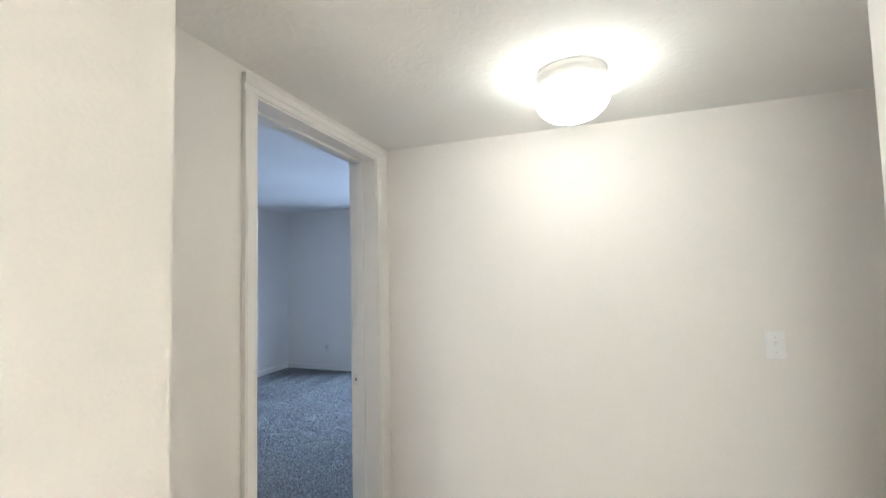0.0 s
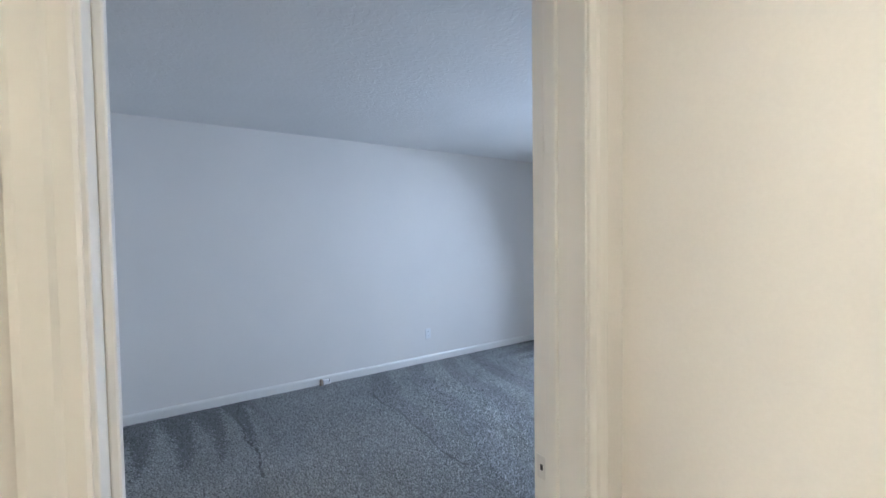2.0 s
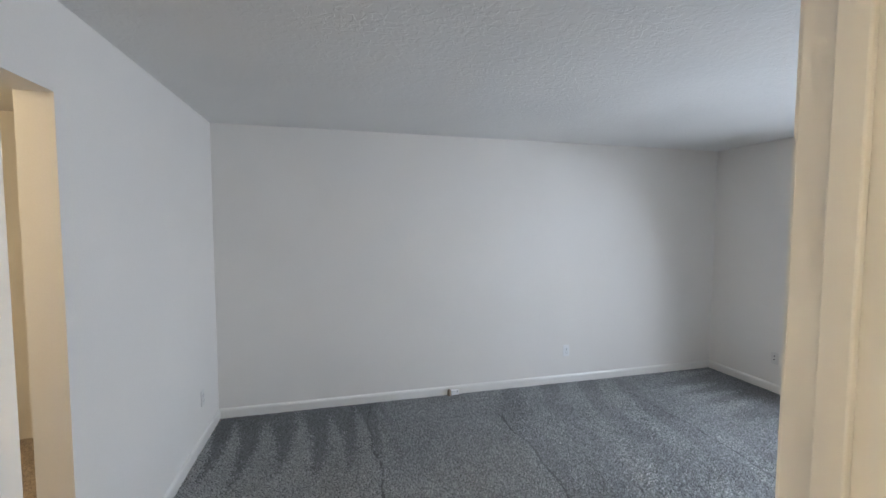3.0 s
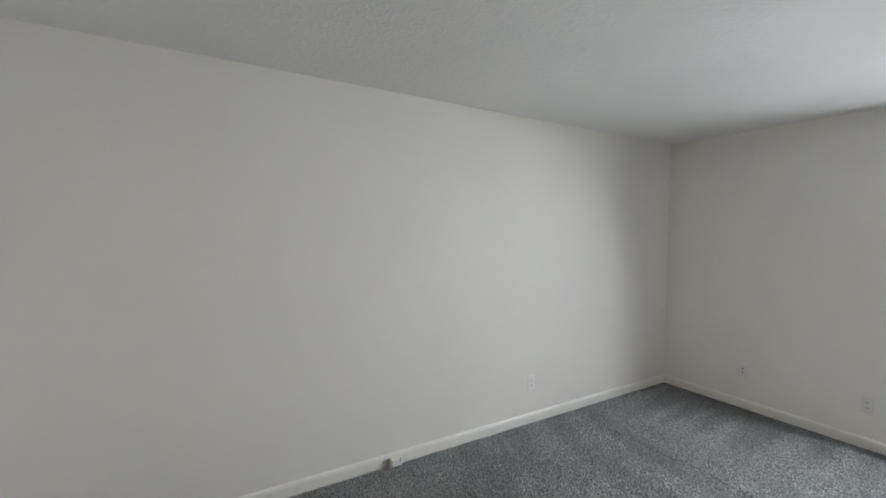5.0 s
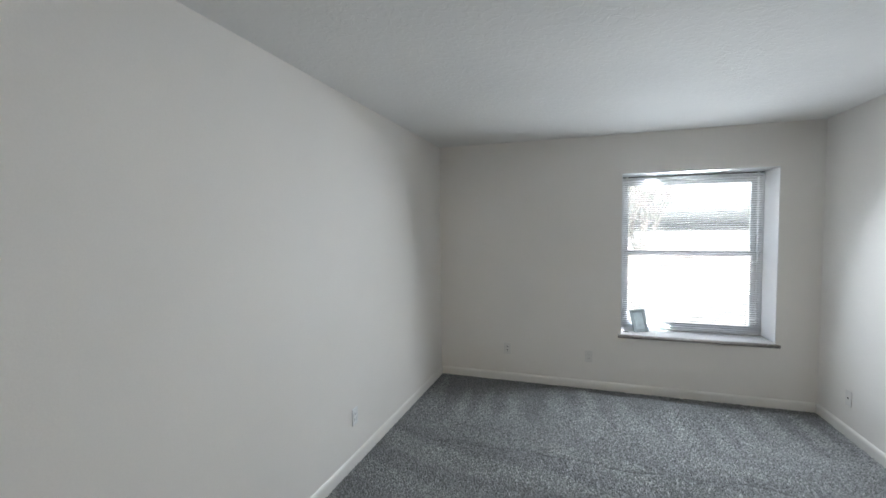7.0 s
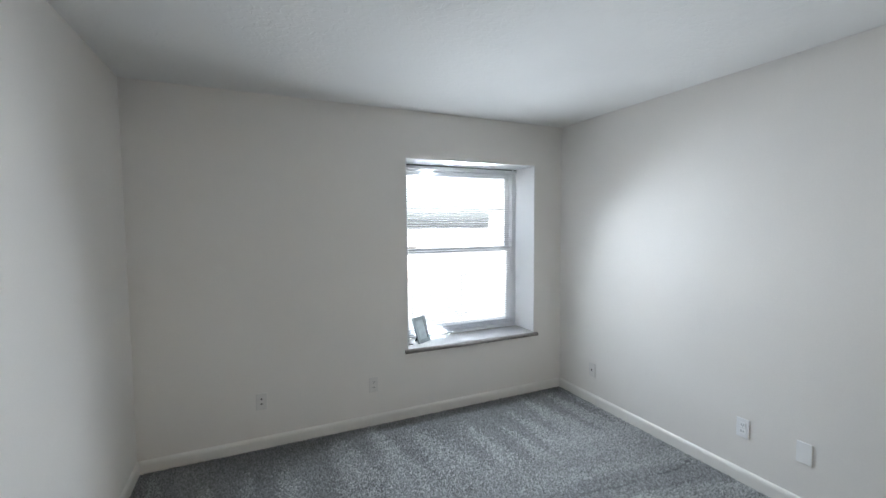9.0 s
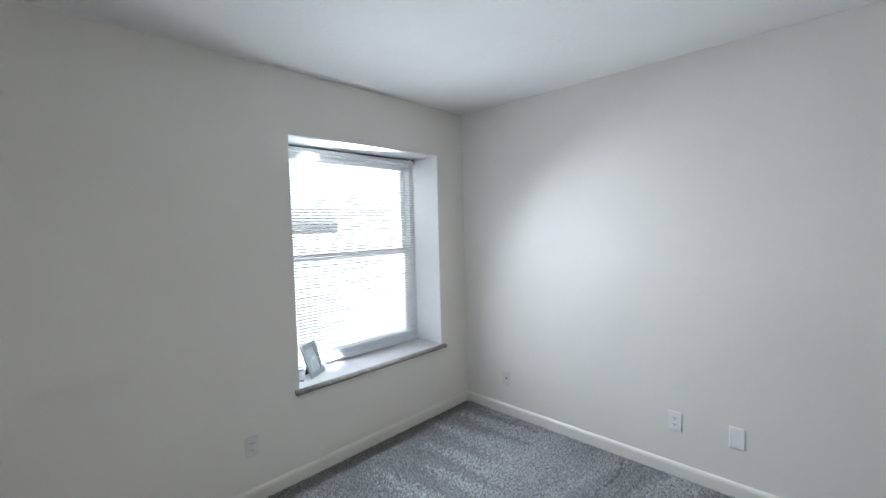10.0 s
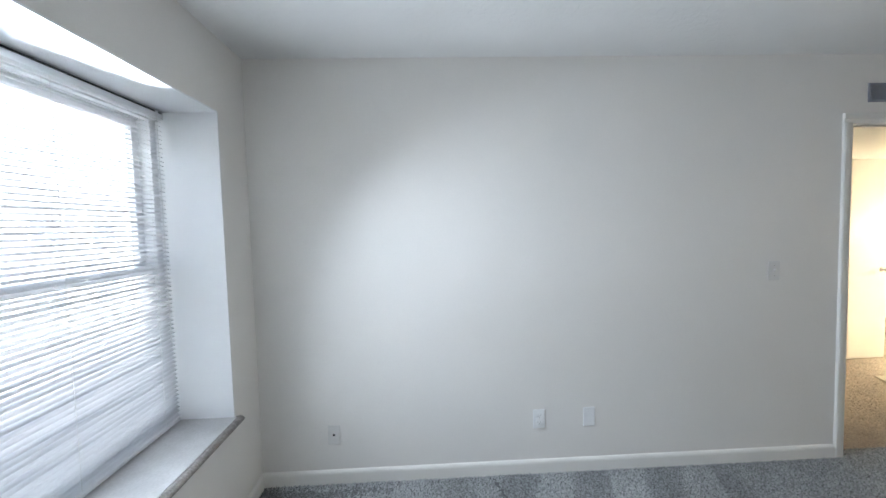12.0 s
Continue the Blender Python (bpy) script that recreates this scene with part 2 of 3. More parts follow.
# ---- structure: bedroom ----
T = 0.12
structure("floor", boxes(((-3.6, -2.8, -0.2), (3.5, 5.6, 0.0))), CARPET, "grey carpet backing over the whole floor", "floor")
structure("ceiling", boxes(((XW - T, YS - 2, H), (XE, YN + 0.42, H + 0.15))), CEIL, "off-white textured plaster ceiling of the bedroom", "ceiling")
structure("wall_west", boxes(((XW - T, -1.7, 0), (XW, YN + 0.42, H))), PAINT, "plain off-white painted bedroom wall", "wall")
structure("wall_north", boxes(((XW, YN, 0), (WX0, YN + 0.42, H)), ((WX1, YN, 0), (XH + 0.1, YN + 0.42, H)),
                              ((WX0, YN, 0), (WX1, YN + 0.42, WZ0)), ((WX0, YN, WZ1), (WX1, YN + 0.42, H))),
          PAINT, "off-white wall with a deep window opening", "wall")
structure("wall_east", boxes(((XE, DY1 + 0.02, 0), (XH, YN, H)), ((XE, DY0 - 0.02, DH + 0.02), (XH, DY1 + 0.02, H)),
                             ((XE, -1.7, 0), (XH, DY0 - 0.02, H))), PAINT, "off-white wall with the bedroom doorway", "wall")
structure("wall_south", boxes(((XW, YS - T, 0), (OX0, YS, H)), ((OX0, YS - T, OH), (OX1, YS, H)), ((OX1, YS - T, 0), (XE, YS, H))),
          PAINT, "off-white wall with a plain cased-less opening", "wall")

# side space behind the south opening
structure("wall_alcove", boxes(((XW, -1.82, 0), (XE, -1.7, H))), PAINT, "plain off-white wall of the side space", "wall")

# window reveal lining, 3 mm proud of the opening
structure("window_reveal", boxes(((WX0, YN - 0.001, WZ1 - 0.003), (WX1, YW, WZ1 + 0.004)), ((WX0 - 0.004, YN - 0.001, 0.565), (WX0 + 0.003, YW, WZ1 - 0.003)),
                                 ((WX1 - 0.003, YN - 0.001, 0.565), (WX1 + 0.004, YW, WZ1 - 0.003))), REVEAL, "white painted deep window reveal", "window reveal")

BASE = [(0, 0), (0.014, 0), (0.014, 0.062), (0.012, 0.072), (0.008, 0.079), (0.004, 0.083), (0, 0.085)]
for a, b, out in (((XW, YS, 0), (XW, YN, 0), (1, 0, 0)), ((XW + 0.014, YN, 0), (XE - 0.014, YN, 0), (0, -1, 0)),
                  ((XE, DY1 + 0.066, 0), (XE, YN, 0), (-1, 0, 0)), ((XE, YS, 0), (XE, DY0 - 0.066, 0), (-1, 0, 0)),
                  ((XW + 0.014, YS, 0), (OX0, YS, 0), (0, 1, 0)), ((XW, -1.7, 0), (XE, -1.7, 0), (0, 1, 0)),
                  ((XH + 0.014, YH, 0), (2.6, YH, 0), (0, -1, 0))):
    structure("baseboard", moulding(BASE, a, b, out), TRIM, "white painted baseboard along the carpet", "baseboard")

# ---- structure: hall ----
structure("floor_hall", boxes(((0.12, DY0 - 0.02, -0.01), (XH, DY1 + 0.02, 0.0009)), ((XH, -2.68, -0.01), (3.28, YH, 0.0009))), CARPET_HALL, "beige carpet backing of the hall", "floor")
structure("floor_side_space", boxes(((XW, -1.7, -0.01), (XE, YS - 0.005, 0.0009))), CARPET_HALL, "beige carpet backing of the side space", "floor")
structure("ceiling_hall", boxes(((XH, -2.8, HH), (3.4, YH + 0.1, HH + 0.2))), CEIL_HALL, "low off-white textured hall ceiling", "ceiling")
structure("wall_hall_end", boxes(((XH, YH, 0), (3.4, YH + 0.12, HH))), PAINT, "plain off-white hall end wall", "wall")
structure("wall_hall_west", boxes(((XH, -2.8, 0), (0.615, 0.203, HH))), PAINT, "off-white wall block beside the hall", "wall")
structure("wall_hall_east", boxes(((1.66, 0.33, 0), (3.28, 0.55, HH))), PAINT, "off-white wall return with the hall door", "wall")
structure("wall_hall_far", boxes(((3.28, -2.8, 0), (3.4, YH, HH)), ((0.615, -2.8, 0), (3.28, -2.68, HH))), PAINT, "far off-white walls closing the hall", "wall")
CASE = [(0, 0), (0.009, 0), (0.011, 0.004), (0.011, 0.020), (0.016, 0.026), (0.017, 0.048), (0.014, 0.056), (0, 0.058)]


def casing(name, x, out, reach0, reach1, label):
    """Two legs and a head round the bedroom doorway, on the wall face x."""
    r = 0.006
    ob = tagged(new(name), label, "door casing", kind="structure")
    part("casing_leg", moulding(CASE, (x, DY0 - r, 0), (x, DY0 - r, DH + r), (out, 0, 0), (0, -1, 0)), TRIM, ob)
    part("casing_leg", moulding(CASE, (x, DY1 + r, 0), (x, DY1 + r, DH + r), (out, 0, 0), (0, 1, 0)), TRIM, ob)
    part("casing_head", moulding(CASE, (x, DY0 - r - reach0, DH + r), (x, DY1 + r + reach1, DH + r), (out, 0, 0)), TRIM, ob)
    return ob


casing("door_casing_bedroom", XE, -1, 0.058, 0.058, "white moulded door casing on the bedroom wall")
casing("door_casing_hall", XH, 1, 0.058, 0.058, "cream moulded door casing reaching the hall ceiling")
jamb = tagged(new("door_jamb"), "white painted door jamb with a stop bead", "door jamb", kind="structure")
part("jamb_side", boxes(((XE - 0.002, DY0 - 0.02, 0), (XH + 0.002, DY0, DH)), bevel=0.002), TRIM, jamb)
part("jamb_side", boxes(((XE - 0.002, DY1, 0), (XH + 0.002, DY1 + 0.02, DH)), bevel=0.002), TRIM, jamb)
part("jamb_head", boxes(((XE - 0.002, DY0 - 0.02, DH), (XH + 0.002, DY1 + 0.02, DH + 0.02)), bevel=0.002), TRIM, jamb)
for y0, y1 in ((DY0, DY0 + 0.012), (DY1 - 0.012, DY1)):
    part("stop_bead", boxes(((XE + 0.042, y0, 0), (XE + 0.078, y1, DH)), bevel=0.003), TRIM, jamb)
part("stop_bead", boxes(((XE + 0.042, DY0 + 0.012, DH - 0.012), (XE + 0.078, DY1 - 0.012, DH)), bevel=0.003), TRIM, jamb)
strike = part("strike_plate", boxes(((XE + 0.006, DY1 - 0.002, 0.86), (XE + 0.036, DY1 + 0.001, 0.918)), bevel=0.0008), PAINTED, jamb, "small painted-over strike plate")
part("latch_hole", boxes(((XE + 0.018, DY1 - 0.003, 0.882), (XE + 0.026, DY1 - 0.0015, 0.896))), DARK, strike)

# hall door leaf standing open along the hall
leaf = tagged(new("door_2"), "plain cream flush hall door standing open", "door", kind="structure")
leaf.matrix_world = pose(1.635, 0.33, 0.0, 0, 0, 2)
part("door_leaf", boxes(((0, -0.83, 0.018), (0.035, -0.004, 2.05)), bevel=0.002), DOORPAINT, leaf)
lever = part("door_handle", lathe([(0.026, -0.008), (0.028, -0.003), (0.022, 0.0), (0.011, 0.004), (0.011, 0.035), (0.02, 0.04), (0.026, 0.052), (0.024, 0.066), (0.012, 0.074)], 24), STEEL, leaf, "round steel door knob", True)
lever.matrix_local = pose(-0.002, -0.77, 0.93, 0, -90, 0)

# ---- lamp ----
lamp = tagged(new("ceiling_lamp"), "flush mushroom ceiling lamp with a glowing white glass bowl", "ceiling lamp")
lamp.location = (1.20, 1.225, HH)
part("canopy", lathe([(0.118, 0.0), (0.120, -0.004), (0.120, -0.022), (0.116, -0.026), (0.120, -0.030), (0.120, -0.046), (0.112, -0.052), (0.10, -0.054)], 48), CANOPY, lamp, "off-white metal canopy ring", True)
part("bowl", lathe([(0.098, -0.050), (0.114, -0.056), (0.124, -0.070), (0.127, -0.086), (0.123, -0.108), (0.111, -0.130), (0.090, -0.149), (0.060, -0.162), (0.03, -0.168), (0.004, -0.169)], 48), BOWL, lamp, "white opal glass bowl, lit", True)
# unseen fill lamp on a stem, added behind the start to brighten the hall
fill_lamp = copy_thing(lamp, pose(0.93, -1.75, HH - 0.60))
fill_lamp.scale = (2.0, 2.0, 1.4)
part("stem", tube(bmesh.new(), (0, 0, -0.004), (0, 0, 0.60 / 1.4), 0.006, 0.012, 12), CANOPY, fill_lamp)
tagged(fill_lamp, "added unseen fill lamp, a hanging glowing glass bowl", "ceiling lamp")
for o in fill_lamp.children:
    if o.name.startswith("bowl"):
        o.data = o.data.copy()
        o.data.materials[0] = emitting("fill_lamp_bowl_glass", LAMP_COLOUR, HALL_FILL)
side_light = new("alcove_light", bpy.data.lights.new("alcove_light", "POINT"))
side_light.data.energy, side_light.data.color, side_light.data.shadow_soft_size = ALCOVE, (1.0, 0.77, 0.42), 0.12
side_light.location = (-0.9, -0.9, 2.2)

# ---- window ----
win = tagged(new("window_1"), "white vinyl double-hung window behind a blind", "window", kind="structure")
x0, x1, z0, z1 = WX0, WX1, 0.565, WZ1
FW = 0.045
part("window_frame", boxes(((x0, YW, z0), (x0 + FW, YW + 0.1, z1)), ((x1 - FW, YW, z0), (x1, YW + 0.1, z1)),
                           ((x0 + FW, YW, z1 - FW), (x1 - FW, YW + 0.1, z1)), ((x0 + FW, YW, z0), (x1 - FW, YW + 0.1, z0 + 0.03)), bevel=0.003), VINYL, win)
zm = 1.32
for name, ya, za, zb in (("lower_sash", YW + 0.02, z0 + 0.03, zm + 0.025), ("upper_sash", YW + 0.055, zm - 0.02, z1 - FW)):
    a, b, w = x0 + FW, x1 - FW, 0.042
    sash = part(name, boxes(((a, ya, za), (a + w, ya + 0.032, zb)), ((b - w, ya, za), (b, ya + 0.032, zb)),
                            ((a + w, ya, za), (b - w, ya + 0.032, za + w)), ((a + w, ya, zb - w), (b - w, ya + 0.032, zb)), bevel=0.003), VINYL, win)
    p = part("pane", boxes(((a + w - 0.004, ya + 0.013, za + w - 0.004), (b - w + 0.004, ya + 0.019, zb - w + 0.004))), GLASS, sash)
    p.visible_shadow = False
sill = boxes(((x0 - 0.0, YN - 0.012, 0.536), (x1 + 0.0, YW + 0.02, 0.5655)), bevel=0.003)
sill_ob = part("window_sill", sill, SILL, win, "pale stone window sill")
NOSE = [(0.0, 0.0), (0.014, 0.001), (0.023, 0.006), (0.027, 0.013), (0.027, 0.019), (0.023, 0.026), (0.014, 0.031), (0.0, 0.032)]
part("sill_nosing", moulding(NOSE, (x0 - 0.026, YN - 0.0125, 0.531), (x1 + 0.026, YN - 0.0125, 0.531), (0, -1, 0)), NOSING, sill_ob, "dusty grey-brown rounded front edge", True)
part("sill_ear", boxes(((x0 - 0.026, YN - 0.0125, 0.533), (x0 - 0.001, YN - 0.0005, 0.561)), ((x1 + 0.001, YN - 0.0125, 0.533), (x1 + 0.026, YN - 0.0005, 0.561)), bevel=0.003), NOSING, sill_ob)

# ---- blind ----
blind = tagged(new("window_blind"), "white mini blind, lowered with slats half open", "window blind")
bx0, bx1, by = WX0 + 0.012, WX1 - 0.022, YW - 0.035
blind.location = (0, 0, 0)
part("headrail", boxes(((bx0, by - 0.018, 2.030), (bx1, by + 0.02, 2.056)), bevel=0.003), RAIL, blind)
# black strip stands for the shade in the gap under the reveal head
part("gap_shade", boxes(((bx0 + 0.003, by - 0.014, 2.0555), (bx1 - 0.003, by + 0.016, 2.064))), DARK, blind, "dark strip standing for the shaded gap above the headrail")
for k in range(2):
    bx = bx0 + 0.04 if k == 0 else bx1 - 0.06
    part("bracket", boxes(((bx, by - 0.021, 2.034), (bx + 0.02, by - 0.0185, 2.066)), bevel=0.001), RAIL, blind)
part("bottom_rail", boxes(((bx0 + 0.004, by - 0.012, 0.574), (bx1 - 0.004, by + 0.012, 0.590)), bevel=0.004), RAIL, blind)
bm = bmesh.new()
cut = []
for k in range(7):
    u = -0.0125 + 0.025 * k / 6
    cut.append((u, 0.0028 * (1 - (u / 0.0125) ** 2)))
lo = [[bm.verts.new((x, u, w)) for u, w in cut] for x in (bx0 + 0.004, bx1 - 0.004)]
for k in range(6):
    bm.faces.new((lo[0][k], lo[0][k + 1], lo[1][k + 1], lo[1][k]))
bmesh.ops.solidify(bm, geom=list(bm.faces), thickness=0.0006)
slat_mesh = bpy.data.meshes.new("slat")
bm.to_mesh(slat_mesh)
bm.free()
slat_mesh.materials.append(SLAT)
SLATS = 70
for k in range(SLATS):
    s = new("slat", slat_mesh)
    s.parent = blind
    z = 0.606 + k * (2.020 - 0.606) / (SLATS - 1)
    s.matrix_local = pose(0, by, z + random.uniform(-0.0004, 0.0004), SLAT_TILT + random.uniform(-0.7, 0.7), 0, 0)
for fx in (0.1, 0.5, 0.9):
    x = bx0 + (bx1 - bx0) * fx
    part("ladder_cord", tube(tube(bmesh.new(), (x, by - 0.0135, 0.6), (x, by - 0.0135, 2.04), 0.0008, 0.0008, 5), (x, by + 0.0135, 0.6), (x, by + 0.0135, 2.04), 0.0008, 0.0008, 5), CORD, blind)
part("tilt_wand", tube(bmesh.new(), (bx0 + 0.07, by - 0.028, 1.62), (bx0 + 0.07, by - 0.024, 2.045), 0.004, 0.003, 6), RAIL, blind, "clear plastic tilt wand")
part("lift_cord", tube(bmesh.new(), (bx1 - 0.06, by - 0.026, 0.98), (bx1 - 0.06, by - 0.024, 2.045), 0.0012, 0.0012, 5), CORD, blind)

# ---- photo frame on the sill ----
photo = tagged(new("photo_frame"), "small silver photo frame leaning on the window sill", "photo frame")
fw, fh, fb = 0.160, 0.218, 0.030
part("moulding", boxes(((-fw / 2, -0.008, 0), (-fw / 2 + fb, 0.008, fh)), ((fw / 2 - fb, -0.008, 0), (fw / 2, 0.008, fh)),
                       ((-fw / 2 + fb, -0.008, 0), (fw / 2 - fb, 0.008, fb)), ((-fw / 2 + fb, -0.008, fh - fb), (fw / 2 - fb, 0.008, fh)), bevel=0.003), FRAMESILVER, photo)
part("picture", boxes(((-fw / 2 + fb - 0.002, -0.001, fb - 0.002), (fw / 2 - fb + 0.002, 0.003, fh - fb + 0.002))), PHOTO, photo, "pale blue-grey print")
part("backing", boxes(((-fw / 2 + 0.008, 0.006, 0.008), (fw / 2 - 0.008, 0.0105, fh - 0.008))), BLACK, photo)
leg = part("easel_leg", boxes(((-0.025, 0.0, -0.12), (0.025, 0.004, 0.0)), bevel=0.001), BLACK, photo, "black card easel leg")
leg.matrix_local = pose(0, 0.010, 0.118, 36, 0, 0)
photo.matrix_world = pose(-1.290, 5.306, 0.567, -20, 0, 31)


# short black cord lying beside the frame
bm = bmesh.new()
bend = [(-1.452 + 0.042 * k / 8, 5.268 + 0.016 * math.sin(math.pi * k / 8), 0.5695) for k in range(9)]
for a, b in zip(bend, bend[1:]):
    tube(bm, a, b, 0.003, 0.003, 6)
tagged(part("cord", bm, BLACK, smooth=True), "short black cord lying on the stone sill", "cord")


# ---- plates ----
def plate(name, label, category, kind, at, turn, mat=PLATE, wide=0.070, tall=0.115):
    ob = tagged(new(name), label, category, "bedroom power outlets" if name == "power_outlet" else "")
    ob.matrix_world = pose(*at, 0, 0, turn)
    part("cover_plate", boxes(((-wide / 2, -0.006, -tall / 2), (wide / 2, 0.0, tall / 2)), bevel=0.0025), mat, ob)
    if kind == "duplex":
        for z in (-0.0195, 0.0195):
            r = part("receptacle", boxes(((-0.0165, -0.008, z - 0.0135), (0.0165, -0.0055, z + 0.0135)), bevel=0.003), mat, ob)
            part("slot", boxes(((-0.0075, -0.0085, z - 0.003), (-0.0052, -0.0078, z + 0.006)), ((0.0052, -0.0085, z - 0.003), (0.0075, -0.0078, z + 0.006)),
                               ((-0.002, -0.0085, z - 0.010), (0.002, -0.0078, z - 0.006))), DARK, r)
        part("screw", boxes(((-0.002, -0.0068, -0.002), (0.002, -0.0055, 0.002))), STEEL, ob)
    elif kind == "toggle":
        part("toggle", boxes(((-0.005, -0.018, -0.002), (0.005, -0.005, 0.012)), bevel=0.002), mat, ob)
        for z in (-0.03, 0.03):
            part("screw", boxes(((-0.002, -0.0068, z - 0.002), (0.002, -0.0055, z + 0.002))), STEEL, ob)
    elif kind == "jack":
        part("jack", boxes(((-0.006, -0.009, -0.006), (0.006, -0.0055, 0.006)), bevel=0.001), DARK, ob)
    elif kind == "double_jack":
        for z in (-0.016, 0.018):
            part("jack", boxes(((-0.0055, -0.009, z - 0.005), (0.0055, -0.0055, z + 0.005)), bevel=0.001), DARK, ob)
    else:
        for z in (-0.03, 0.03):
            part("screw", boxes(((-0.002, -0.0068, z - 0.002), (0.002, -0.0055, z + 0.002))), mat, ob)
    return ob


plate("power_outlet", "white duplex outlet low on the long bedroom wall", "outlet", "duplex", (XW, 3.352, 0.335), 90)
plate("cable_outlet", "painted-over two-hole wall plate beneath a bare wall", "outlet", "double_jack", (-2.563, YN, 0.338), 0, PAINTED)
plate("power_outlet", "painted-over duplex outlet near the window", "outlet", "duplex", (-1.77, YN, 0.323), 0, PAINTED)
plate("phone_outlet", "small white phone jack plate near the room corner", "outlet", "jack", (XE, 4.767, 0.295), -90, PAINTED)
plate("power_outlet", "white duplex outlet beside a blank plate", "outlet", "duplex", (XE, 3.556, 0.333), -90)
plate("blank_plate", "blank white cover plate beside an outlet", "cover plate", "blank", (XE, 3.253, 0.333), -90)
plate("light_switch", "white toggle switch beside the bedroom doorway", "light switch", "toggle", (XE, 2.12, 1.176), -90, PAINTED)
plate("power_outlet", "painted-over outlet on the wall beside the plain opening", "outlet", "duplex", (-2.867, YS, 0.352), 180, PAINTED)
plate("light_switch", "white toggle switch on the hall end wall", "light switch", "toggle", (1.94, YH, 1.106), 0)

# ---- small fixtures ----
stop = tagged(new("door_stop"), "small tan rubber stop with a white clip at the baseboard", "door stop")
stop.location = (XW + 0.014, 2.10, 0)
part("bumper", lathe([(0.004, 0.0), (0.017, 0.001), (0.018, 0.012), (0.017, 0.05), (0.014, 0.062), (0.007, 0.068), (0.001, 0.069)], 20), RUBBER, stop, "tan rubber bumper", True).location = (0.02, 0, 0.0)
part("clip", boxes(((0.0, 0.022, 0.004), (0.022, 0.095, 0.05)), bevel=0.003), PLATE, stop, "white plastic clip")
part("wire", tube(bmesh.new(), (0.024, 0.075, 0.03), (0.024, 0.083, 0.056), 0.002, 0.002, 6), DARK, stop)

vent = tagged(new("wall_vent"), "grey louvred air register above the doorway", "air vent")
vent.matrix_world = pose(XE, 1.40, 2.215, 0, 0, -90)
part("vent_frame", boxes(((-0.165, -0.008, -0.055), (-0.145, 0, 0.055)), ((0.145, -0.008, -0.055), (0.165, 0, 0.055)), ((-0.145, -0.008, 0.04), (0.145, 0, 0.055)), ((-0.145, -0.008, -0.055), (0.145, 0, -0.04)), bevel=0.002), VENT, vent)
part("vent_back", boxes(((-0.145, -0.001, -0.04), (0.145, 0.0, 0.04))), DARK, vent)
for k in range(6):
    part("louvre", boxes(((-0.145, -0.0015, -0.008), (0.145, 0.0, 0.008))), VENT, vent).matrix_local = pose(0, -0.005, -0.034 + k * 0.0136, 35, 0, 0)

rug = tagged(part("door_mat", boxes(((-0.5, -0.75, 0.012), (0.0, 0.0, 0.022)), bevel=0.004), MAT), "cream flat door mat on the hall carpet", "mat")
rug.matrix_world = pose(1.20, 0.13, 0.0, 0, 0, -20)

# ---- outdoors, one storey below ----
GZ = -2.9
structure("ground", boxes(((-400, -400, GZ - 0.5), (400, 400, GZ))), GROUND, "pale winter ground beyond the window", "ground")


def house(name, label, x0, x1, y0, y1, eave, ridge, mat, bays):
    ob = tagged(new(name), label, "building")
    part("wall", boxes(((x0, y0, GZ), (x1, y1, GZ + eave))), mat, ob)
    bm = bmesh.new()
    ym, e, o = (y0 + y1) / 2, GZ + eave, 0.5
    v = [bm.verts.new(p) for p in ((x0 - o, y0 - o, e), (x1 + o, y0 - o, e), (x1 + o, y1 + o, e), (x0 - o, y1 + o, e), (x0 - o, ym, GZ + ridge), (x1 + o, ym, GZ + ridge))]
    for f in ((0, 1, 5, 4), (2, 3, 4, 5), (0, 4, 3), (1, 2, 5), (3, 2, 1, 0)):
        bm.faces.new([v[i] for i in f])
    part("roof", bm, SHINGLE, ob)
    for k in range(bays):
        cx = x0 + (x1 - x0) * (k + 0.5) / bays
        for base in ([1.0] if eave < 4 else [1.0, 3.8]):
            w = part("window", boxes(((cx - 0.75, y0 - 0.06, GZ + base), (cx + 0.75, y0 + 0.02, GZ + base + 1.3))), VINYL, ob)
            for s in (-1, 1):
                part("pane", boxes(((cx + s * 0.36 - 0.3, y0 - 0.075, GZ + base + 0.08), (cx + s * 0.36 + 0.3, y0 - 0.055, GZ + base + 1.22))), FARGLASS, w)
    return ob


house("low_house", "low brick house with a dark shingle roof across the yard", -22, 8, 30, 39, 2.9, 4.0, BRICK, 8)
house("apartment_house", "two-storey pale house with a pitched roof", 14, 30, 20, 30, 5.6, 8.2, SIDING, 5)


def bare_tree(name, label, at, tall, seed):
    rng = random.Random(seed)
    ob = tagged(new(name), label, "tree")
    trunk, crown = bmesh.new(), bmesh.new()
    base = Vector(at)
    top = base + Vector((0.2, 0.1, tall * 0.35))
    tube(trunk, base, top, 0.26, 0.18, 9)

    def grow(p, way, length, r, depth):
        q = p + way * length
        tube(crown, p, q, r, r * 0.62, 5)
        if depth:
            for _ in range(3):
                d = (way + Vector((rng.uniform(-0.8, 0.8), rng.uniform(-0.8, 0.8), rng.uniform(-0.15, 0.6)))).normalized()
                grow(p + way * length * rng.uniform(0.55, 1.0), d, length * rng.uniform(0.6, 0.85), r * 0.6, depth - 1)
    for _ in range(5):
        grow(top, Vector((rng.uniform(-0.7, 0.7), rng.uniform(-0.7, 0.7), 1)).normalized(), tall * 0.22, 0.13, 4)
    part("trunk", trunk, BARK, ob)
    part("crown", crown, BARK, ob, "bare winter branches")
    return ob


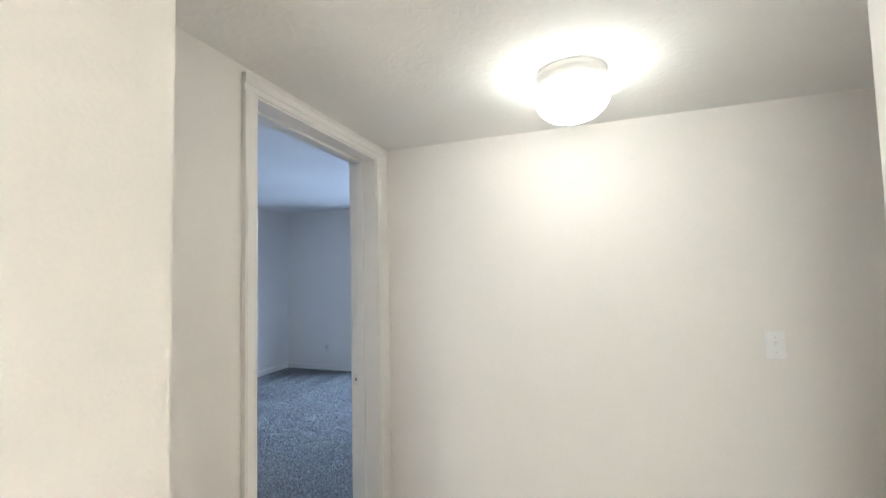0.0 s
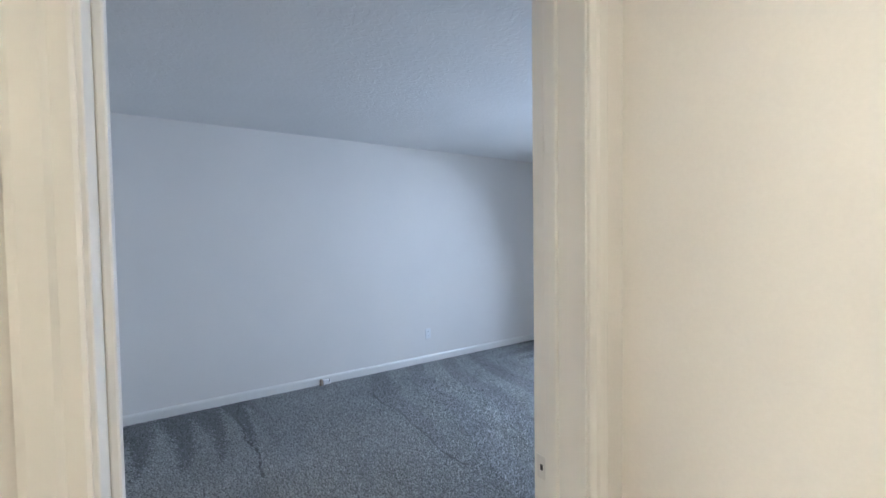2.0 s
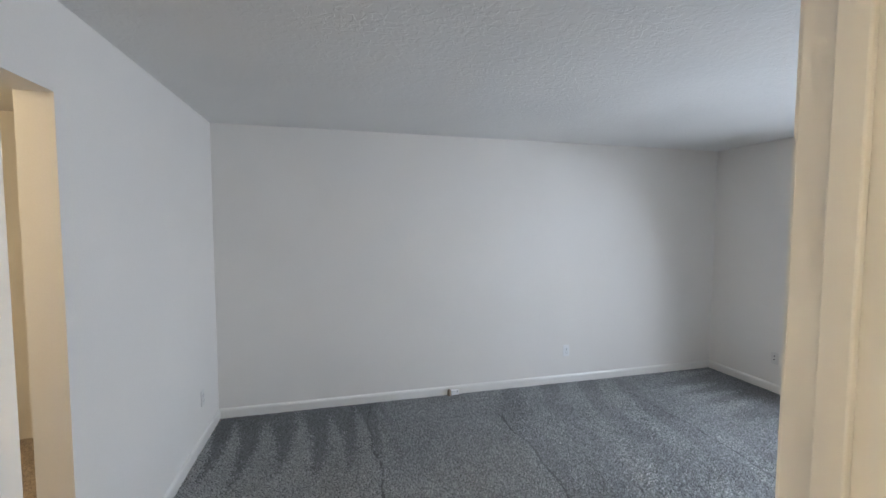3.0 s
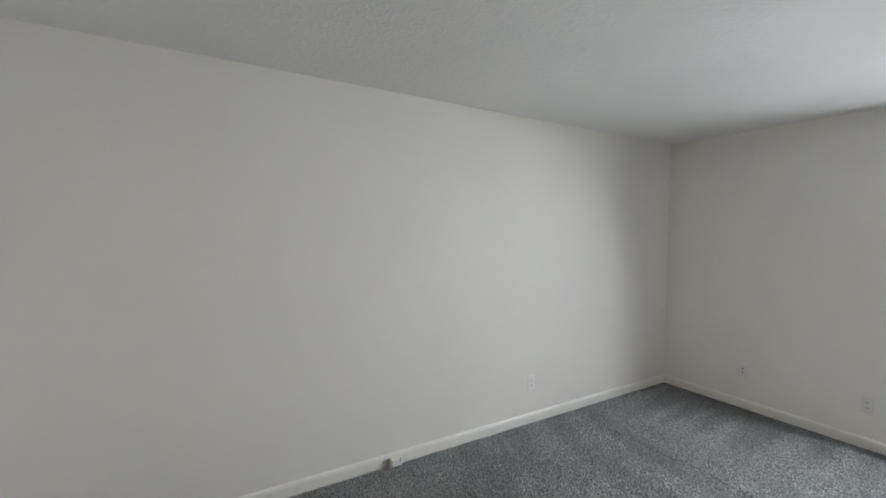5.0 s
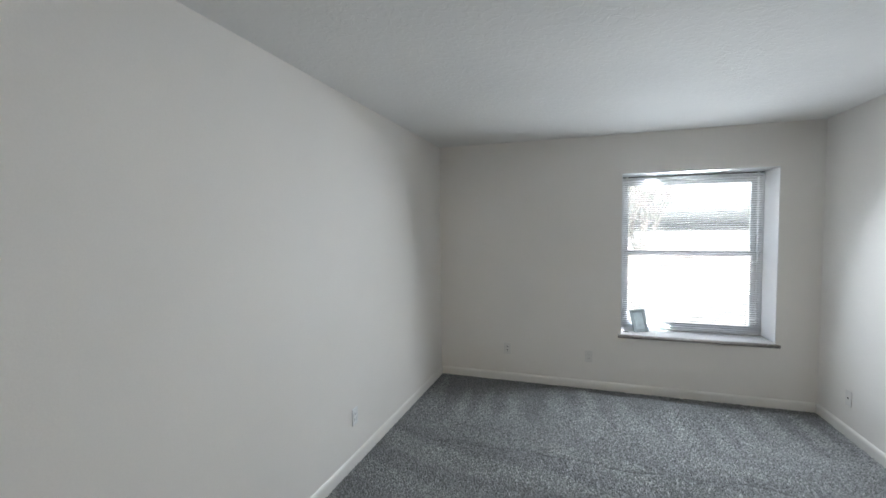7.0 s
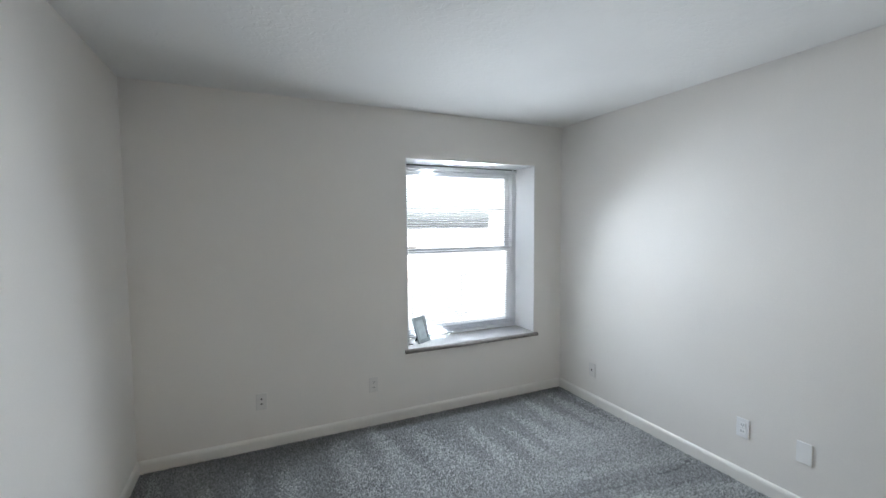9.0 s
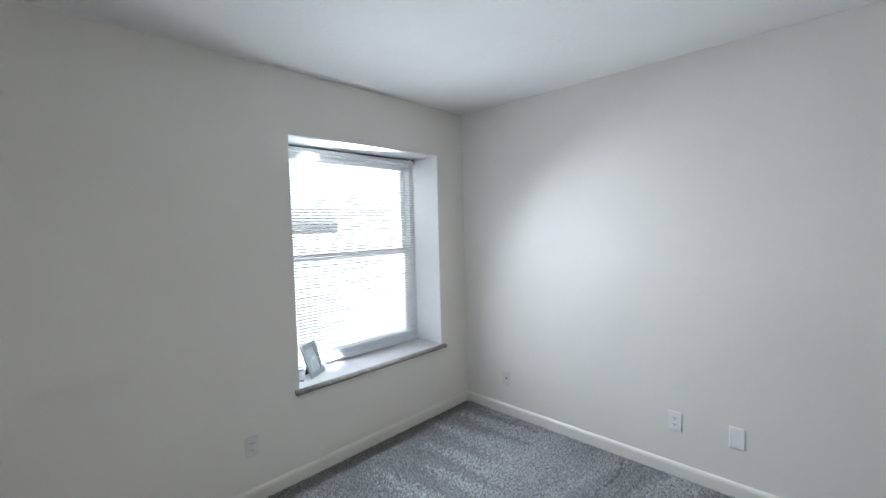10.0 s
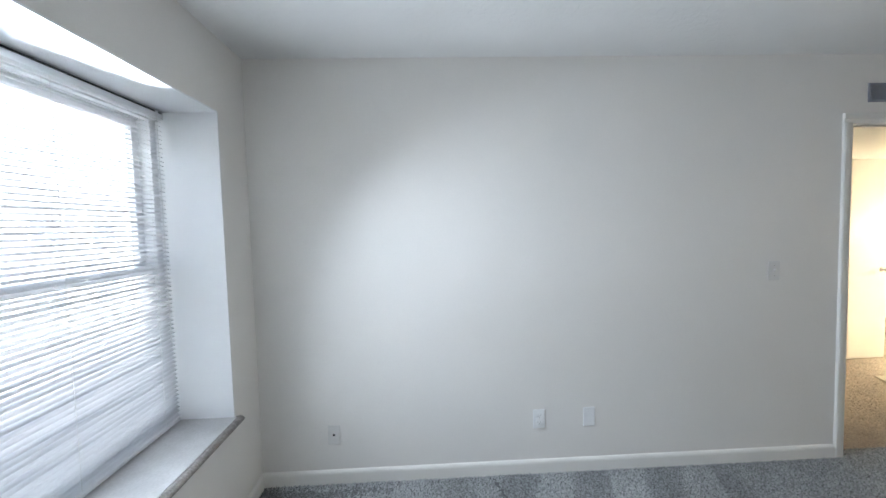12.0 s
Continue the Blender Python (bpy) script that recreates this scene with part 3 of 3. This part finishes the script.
bare_tree("bare_tree", "tall leafless tree beyond the low house", (0.8, 24, GZ), 8.5, 4)
bare_tree("bare_tree", "leafless tree in the yard", (-9.0, 27, GZ), 7.5, 9)


# ---- carpet pile ----
def pile(name, x0, x1, y0, y1, gap, fibre, label):
    """Leaning three-sided tufts on a jittered grid, thinner along the seams, brushed in strips by the vacuum."""
    rng = np.random.default_rng(7)
    gx, gy = np.meshgrid(np.arange(x0, x1, gap), np.arange(y0, y1, gap))
    p = np.stack([gx.ravel(), gy.ravel()], 1) + rng.uniform(-0.45, 0.45, (gx.size, 2)) * gap
    wob = 0.02 * np.sin(p[:, 0] * 5.1) + 0.012 * np.sin(p[:, 0] * 13.7 + 1)
    keep = np.ones(len(p), bool)
    for y, a, b in ((2.42, -2.8, -1.3), (3.83, -2.9, 0.0), (1.33, -3.25, -1.9)):
        keep &= ~((np.abs(p[:, 1] - y - wob) < 0.009) & (p[:, 0] > a) & (p[:, 0] < b) & (rng.random(len(p)) < 0.85))
    p = p[keep]
    n = len(p)
    x, y = p[:, 0], p[:, 1]
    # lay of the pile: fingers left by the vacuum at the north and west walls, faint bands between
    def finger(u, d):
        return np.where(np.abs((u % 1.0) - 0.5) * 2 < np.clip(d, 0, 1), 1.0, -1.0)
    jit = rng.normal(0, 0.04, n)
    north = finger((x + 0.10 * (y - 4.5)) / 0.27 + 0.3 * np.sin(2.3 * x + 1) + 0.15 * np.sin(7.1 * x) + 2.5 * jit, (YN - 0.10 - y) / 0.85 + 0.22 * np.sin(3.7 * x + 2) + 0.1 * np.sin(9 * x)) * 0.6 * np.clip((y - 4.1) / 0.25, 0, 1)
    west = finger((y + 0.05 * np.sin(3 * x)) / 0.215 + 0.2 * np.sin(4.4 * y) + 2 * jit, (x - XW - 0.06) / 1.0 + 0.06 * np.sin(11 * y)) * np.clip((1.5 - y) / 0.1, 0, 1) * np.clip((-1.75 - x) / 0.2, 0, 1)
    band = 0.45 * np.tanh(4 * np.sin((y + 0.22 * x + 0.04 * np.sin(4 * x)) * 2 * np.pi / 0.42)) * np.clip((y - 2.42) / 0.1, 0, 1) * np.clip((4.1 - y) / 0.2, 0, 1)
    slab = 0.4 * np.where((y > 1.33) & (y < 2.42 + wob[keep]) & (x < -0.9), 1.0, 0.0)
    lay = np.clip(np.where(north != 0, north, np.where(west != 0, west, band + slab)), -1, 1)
    lean = np.stack([0.5 * lay, -0.7 * lay], 1) * 0.008 + rng.normal(0, 0.005, (n, 2))
    h = rng.uniform(0.008, 0.013, n) * (1 + 0.08 * lay)
    turn = rng.uniform(0, 6.283, n)
    r = gap * rng.uniform(0.55, 0.85, n)
    co = np.zeros((n, 4, 3))
    for k in range(3):
        co[:, k, 0], co[:, k, 1] = x + r * np.cos(turn + k * 2.0944), y + r * np.sin(turn + k * 2.0944)
        co[:, k, 2] = 0.001
    co[:, 3, :2], co[:, 3, 2] = p + lean, h
    base = np.arange(n)[:, None] * 4
    tri = (base[:, :, None] + np.array([[0, 1, 3], [1, 2, 3], [2, 0, 3]])[None]).reshape(-1)
    me = bpy.data.meshes.new(name)
    me.vertices.add(n * 4)
    me.vertices.foreach_set("co", co.ravel())
    me.loops.add(len(tri))
    me.loops.foreach_set("vertex_index", tri.astype(np.int32))
    me.polygons.add(len(tri) // 3)
    me.polygons.foreach_set("loop_start", np.arange(0, len(tri), 3, dtype=np.int32))
    me.update(calc_edges=True)
    # lay per tuft, read by the fibre colour as painted light and shade
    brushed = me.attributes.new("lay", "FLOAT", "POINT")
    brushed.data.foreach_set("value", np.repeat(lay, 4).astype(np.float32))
    me.materials.append(fibre)
    return tagged(new(name, me), label, "carpet", kind="stuff")


pile("carpet_pile", XW + 0.012, XE - 0.01, YS + 0.012, YN - 0.012, 0.0106, PILE, "grey shaggy carpet in the bedroom, its vacuum marks shaded into the colour")
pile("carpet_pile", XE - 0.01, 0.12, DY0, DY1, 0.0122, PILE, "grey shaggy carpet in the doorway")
pile("carpet_pile", 0.12, XH, DY0, DY1, 0.0122, PILE_HALL, "beige shaggy carpet at the doorway")
pile("carpet_pile", XH, 2.4, 0.225, YH - 0.02, 0.0130, PILE_HALL, "beige shaggy carpet in the hall")
pile("carpet_pile", 0.625, 3.0, -1.4, 0.22, 0.0140, PILE_HALL, "beige shaggy carpet beyond the hall corner")
pile("carpet_pile", XW + 0.015, XE - 0.01, -1.68, YS + 0.012, 0.0165, PILE_HALL, "beige shaggy carpet in the side space")
